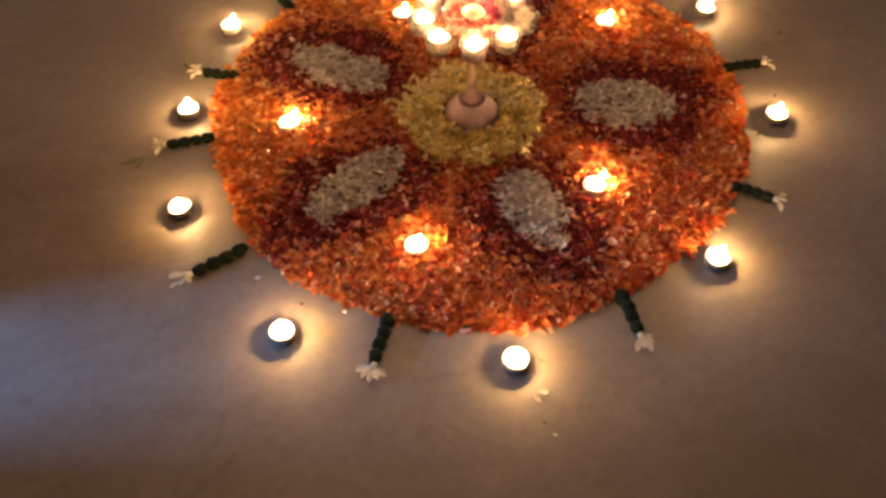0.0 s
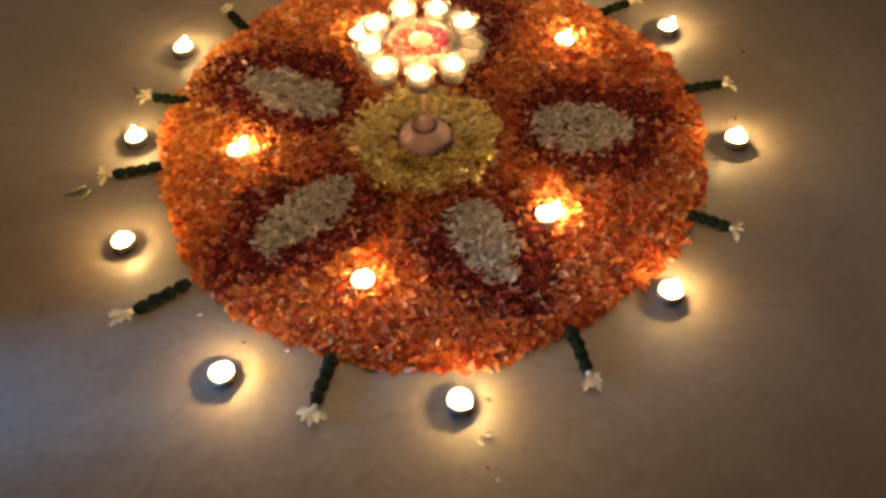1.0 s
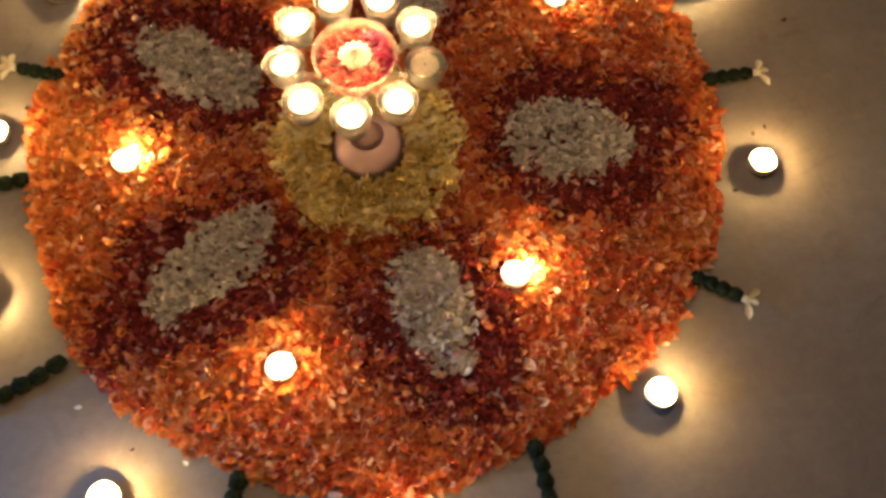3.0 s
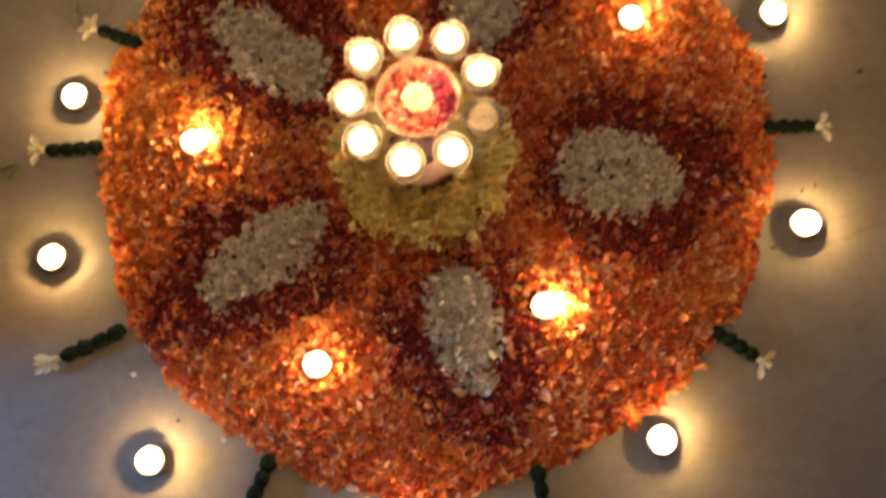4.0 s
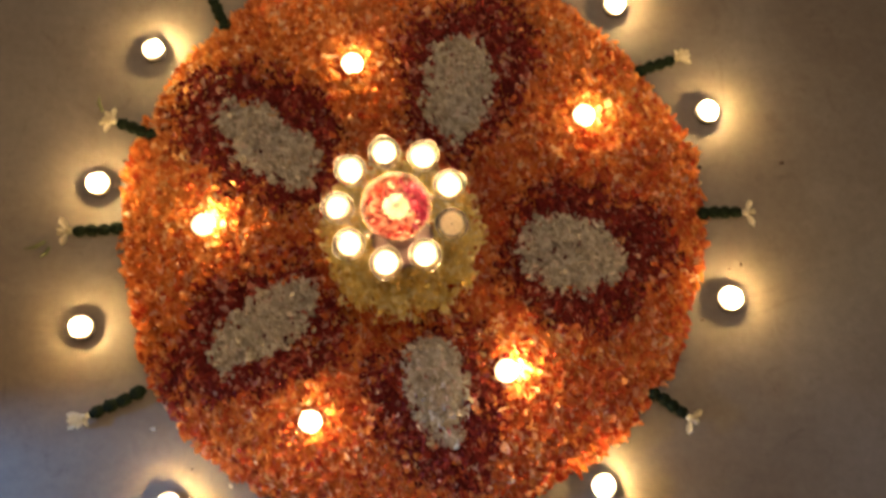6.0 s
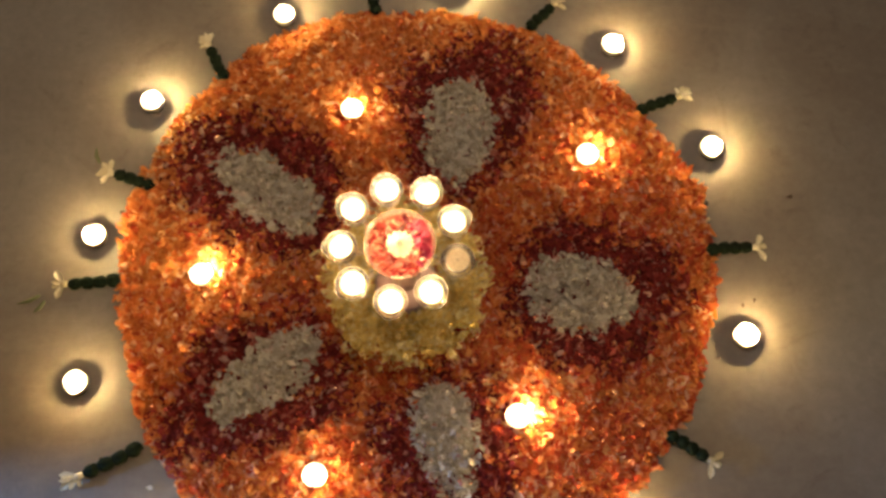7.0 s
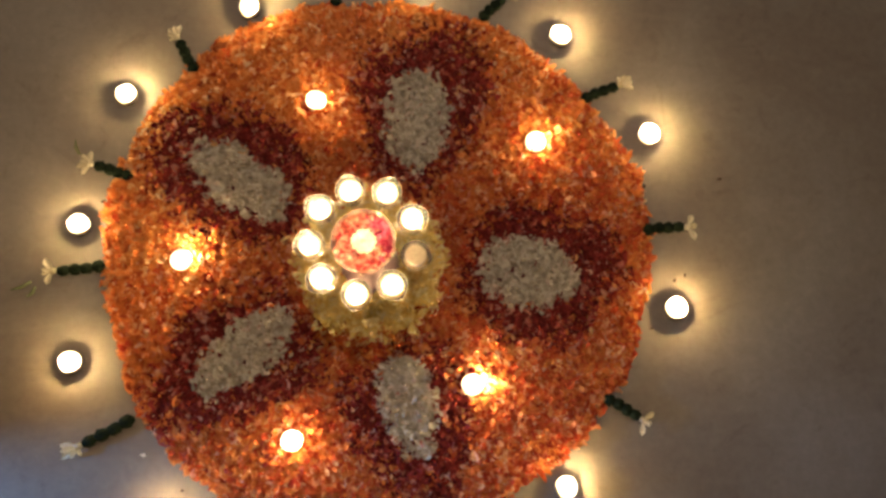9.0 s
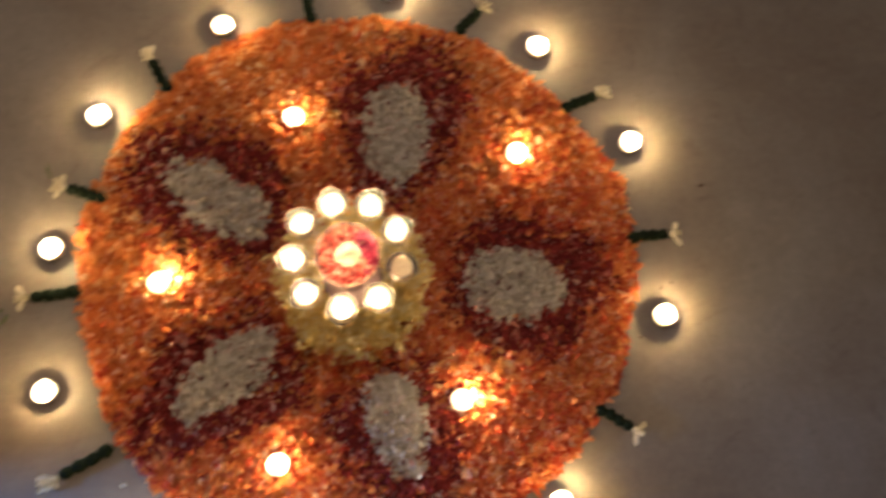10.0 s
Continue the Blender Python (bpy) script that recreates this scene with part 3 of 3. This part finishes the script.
# petals in the bowl, and the flower on them
a, q = rng.uniform(0, 6.283, 620), np.sqrt(rng.random(620)) * 0.037
spots = np.column_stack([SX + q * np.cos(a), SY + q * np.sin(a), 0.197 + rng.uniform(-0.012, 0.004, 620)])
side = (spots[:, 0] - SX) * 0.93 + (spots[:, 1] - SY) * 0.36 + rng.normal(0, 0.004, 620) > 0.020
heap = petal_heap("bowl_petals", spots[~side], m_pink, (0.009, 0.016), (0.45, 0.75), 0.38)
tagged(heap, "pink and red rose petals filling the glass bowl", "flower petals")
crimson = petal_heap("crimson_petals", spots[side], m_crimson, (0.010, 0.018), (0.5, 0.8), 0.30)
crimson.parent = heap
tagged(crimson, "deep crimson petals on one side")
flower = new("white_chrysanthemum")
flower.matrix_basis = pose(SX, SY, 0.1955) @ Matrix.Diagonal((1.42, 1.42, 1.1, 1))
tagged(flower, "small white chrysanthemum head lying on the bowl's petals", "flower")
part("heart", lathe([(0.003, 0.0), (0.0075, 0.002), (0.0075, 0.006), (0.0055, 0.0105), (0.0030, 0.0130), (0.0010, 0.0136)], 20), m_chrysanthemum, flower)


def blade(length, width, curl, cup=0.25, segs=5, name="petal"):
    """A curved tapering petal along x with some thickness of form."""
    bm = bmesh.new()
    rows = []
    for i in range(segs + 1):
        f = i / segs
        w = width * (0.35 + 1.3 * f - 0.05) * (1 if f < 0.6 else max(0.12, 1 - ((f - 0.6) / 0.4) ** 2))
        zc = curl * length * f * f
        rows.append([bm.verts.new((length * f, s * w / 2, zc + cup * w * abs(s) ** 2)) for s in (-1, -0.45, 0.45, 1)])
    for a, b in zip(rows, rows[1:]):
        for k in range(3):
            bm.faces.new((a[k], b[k], b[k + 1], a[k + 1]))
    return bm


first = None
for count, size, up, rise in ((15, 0.0125, 6, 0.003), (14, 0.0110, 10, 0.0062), (12, 0.0088, 12, 0.0090), (10, 0.0066, 14, 0.0114), (7, 0.0044, 18, 0.0132)):
    for k in range(count):
        if first is None:
            first = part("petal", blade(0.0135, 0.0056, 0.35), m_chrysanthemum, flower)
            ob = first
        else:
            ob = new("petal", first.data)
            ob.parent = flower
        s = size / 0.0135
        ob.matrix_basis = pose(0, 0, rise, 0, 0, 360 * k / count + rise * 7000 + random.uniform(-6, 6)) @ pose(0.001, 0, 0, 0, -up, 0) @ Matrix.Diagonal((s, s, s, 1))


# ---- garland spokes ----
def spoke(petals):
    """A short string of dark leaf knots that ends in a cream tuberose."""
    thing = new("garland_spoke")
    x = 0.004
    for k, rad in enumerate((0.0098, 0.0092, 0.0096, 0.0090)):
        bm = bmesh.new()
        bmesh.ops.create_icosphere(bm, subdivisions=3, radius=1)
        for v in bm.verts:
            p = v.co.copy()
            g = 1 + 0.16 * noise.noise(p * 1.8 + Vector((k * 7, 0, 0))) + 0.14 * noise.noise(p * 5 + Vector((0, k * 5, 0)))
            v.co = Vector((p.x * 0.0099 * g, p.y * rad * g, max(p.z * 0.0078 * g, -0.0060)))
        ob = part("leaf_knot", bm, m_green, thing)
        ob.matrix_basis = pose(x, random.uniform(-0.0012, 0.0012), 0.0064)
        for j in range(2):
            lf = part("leaf", blade(random.uniform(0.008, 0.011), 0.0045, random.uniform(-0.3, 0.1)), m_green, ob)
            lf.matrix_basis = pose(random.uniform(-0.004, 0.004), 0, random.uniform(-0.002, 0.002), random.uniform(-30, 30), random.uniform(-10, 12), random.choice((-1, 1)) * random.uniform(50, 110))
        x += 0.0155
    part("thread", tube([(-0.002, 0, 0.006), (0.03, 0.001, 0.006), (0.064, 0, 0.006)], [0.0018, 0.0018, 0.0018], 6), m_green, thing, "dark green thread")
    bloom = part("flower", tube([(0.058, 0, 0.006), (0.063, 0, 0.0065), (0.068, 0, 0.0075)], [0.0034, 0.0042, 0.0056], 12), m_tuberose, thing, "cream tuberose blossom")
    for j, (yaw, up, size) in enumerate(petals):
        pt = part("petal", blade(size, size * 0.4, -0.22, 0.3), m_tuberose, bloom)
        pt.matrix_basis = pose(0.0655, 0.0006 * (j - 2), 0.0062, 0, 0, yaw) @ pose(0, 0, 0, 0, -up, 0)
    return thing


SPOKES = [((-0.401, 0.149), (-0.476, 0.172)), ((-0.438, 0.001), (-0.526, -0.007)), ((-0.380, -0.238), (-0.469, -0.284)), ((-0.180, -0.386), (-0.210, -0.473)),
          ((0.143, -0.385), (0.153, -0.470)), ((0.360, -0.208), (0.423, -0.249)), ((0.434, 0.062), (0.513, 0.066)), ((0.340, 0.284), (0.412, 0.313)),
          ((0.172, 0.427), (0.218, 0.476)), ((-0.076, 0.451), (-0.084, 0.526)), ((-0.307, 0.332), (-0.342, 0.396))]
BLOOMS = [((-72, 8, 0.0205), (-30, 26, 0.019), (2, 6, 0.018), (36, 30, 0.0205), (70, 10, 0.020)), ((-62, 10, 0.022), (-8, 35, 0.014), (14, 8, 0.015), (66, 6, 0.021)),
          ((-38, 12, 0.021), (-12, 30, 0.019), (16, 10, 0.022), (44, 22, 0.016), (88, 14, 0.013))]
made = []
for k, ((ax, ay), (bx, by)) in enumerate(SPOKES):
    long = math.hypot(bx - ax, by - ay)
    m = pose(ax, ay, 0.0005, 0, 0, math.degrees(math.atan2(by - ay, bx - ax))) @ Matrix.Diagonal((long / 0.076, 1, 1, 1))
    if k < 3:
        made.append(tagged(spoke(BLOOMS[k]), "string of dark green leaves ending in a cream tuberose", "garland", "garland spokes round the carpet"))
        made[k].matrix_basis = m
    else:
        base = made[(0, 0, 0, 0, 2, 1, 1, 2, 0, 1, 2)[k]]
        copy_thing(base, m @ Matrix.Diagonal((base.scale[0], base.scale[1], base.scale[2], 1)).inverted())

# ---- bits on the floor ----
def bit(x, y, size, mat, name, label, category):
    bm = blade(size, size * 0.6, random.uniform(0.1, 0.4), 0.3)
    ob = mesh_object(name, bm, mat)
    ob.matrix_basis = pose(x, y, 0.0012, random.uniform(-10, 10), 0, random.uniform(0, 360))
    return tagged(ob, label, category, name.replace("_", " ") + "s on the floor")


for x, y, s in ((0.002, -0.534, 0.011), (0.003, -0.518, 0.013), (0.015, -0.582, 0.006), (-0.242, -0.362, 0.008), (-0.363, -0.290, 0.009)):
    bit(x, y, s, m_tuberose, "fallen_petal", "small fallen cream petal lying on the floor", "petal")
for x, y, s in ((0.556, 0.147, 0.008), (0.013, -0.469, 0.010), (0.003, -0.566, 0.005), (0.478, -0.018, 0.008), (0.494, -0.017, 0.006), (0.432, -0.10, 0.007), (0.43, 0.13, 0.009), (-0.44, 0.11, 0.007), (0.435, 0.155, 0.008), (-0.30, -0.345, 0.006)):
    bit(x, y, s, m_crumb, "dry_leaf_bit", "tiny dry brown leaf bit on the floor", "leaf")
for x, y, turn, size in ((-0.548, -0.022, 205, 0.034), (-0.540, -0.030, 235, 0.022), (-0.486, 0.186, 110, 0.026)):
    ob = mesh_object("leaf_sprig", tube([(0, 0, 0.002), (size * 0.5, 0.002, 0.003), (size, -0.001, 0.0015)], [0.0022, 0.0032, 0.0008], 8), m_stalk)
    ob.matrix_basis = pose(x, y, 0.0006, 0, 0, turn)
    tagged(ob, "small dull green leaf sprig beside a cream blossom", "leaf", "leaf sprigs on the floor")
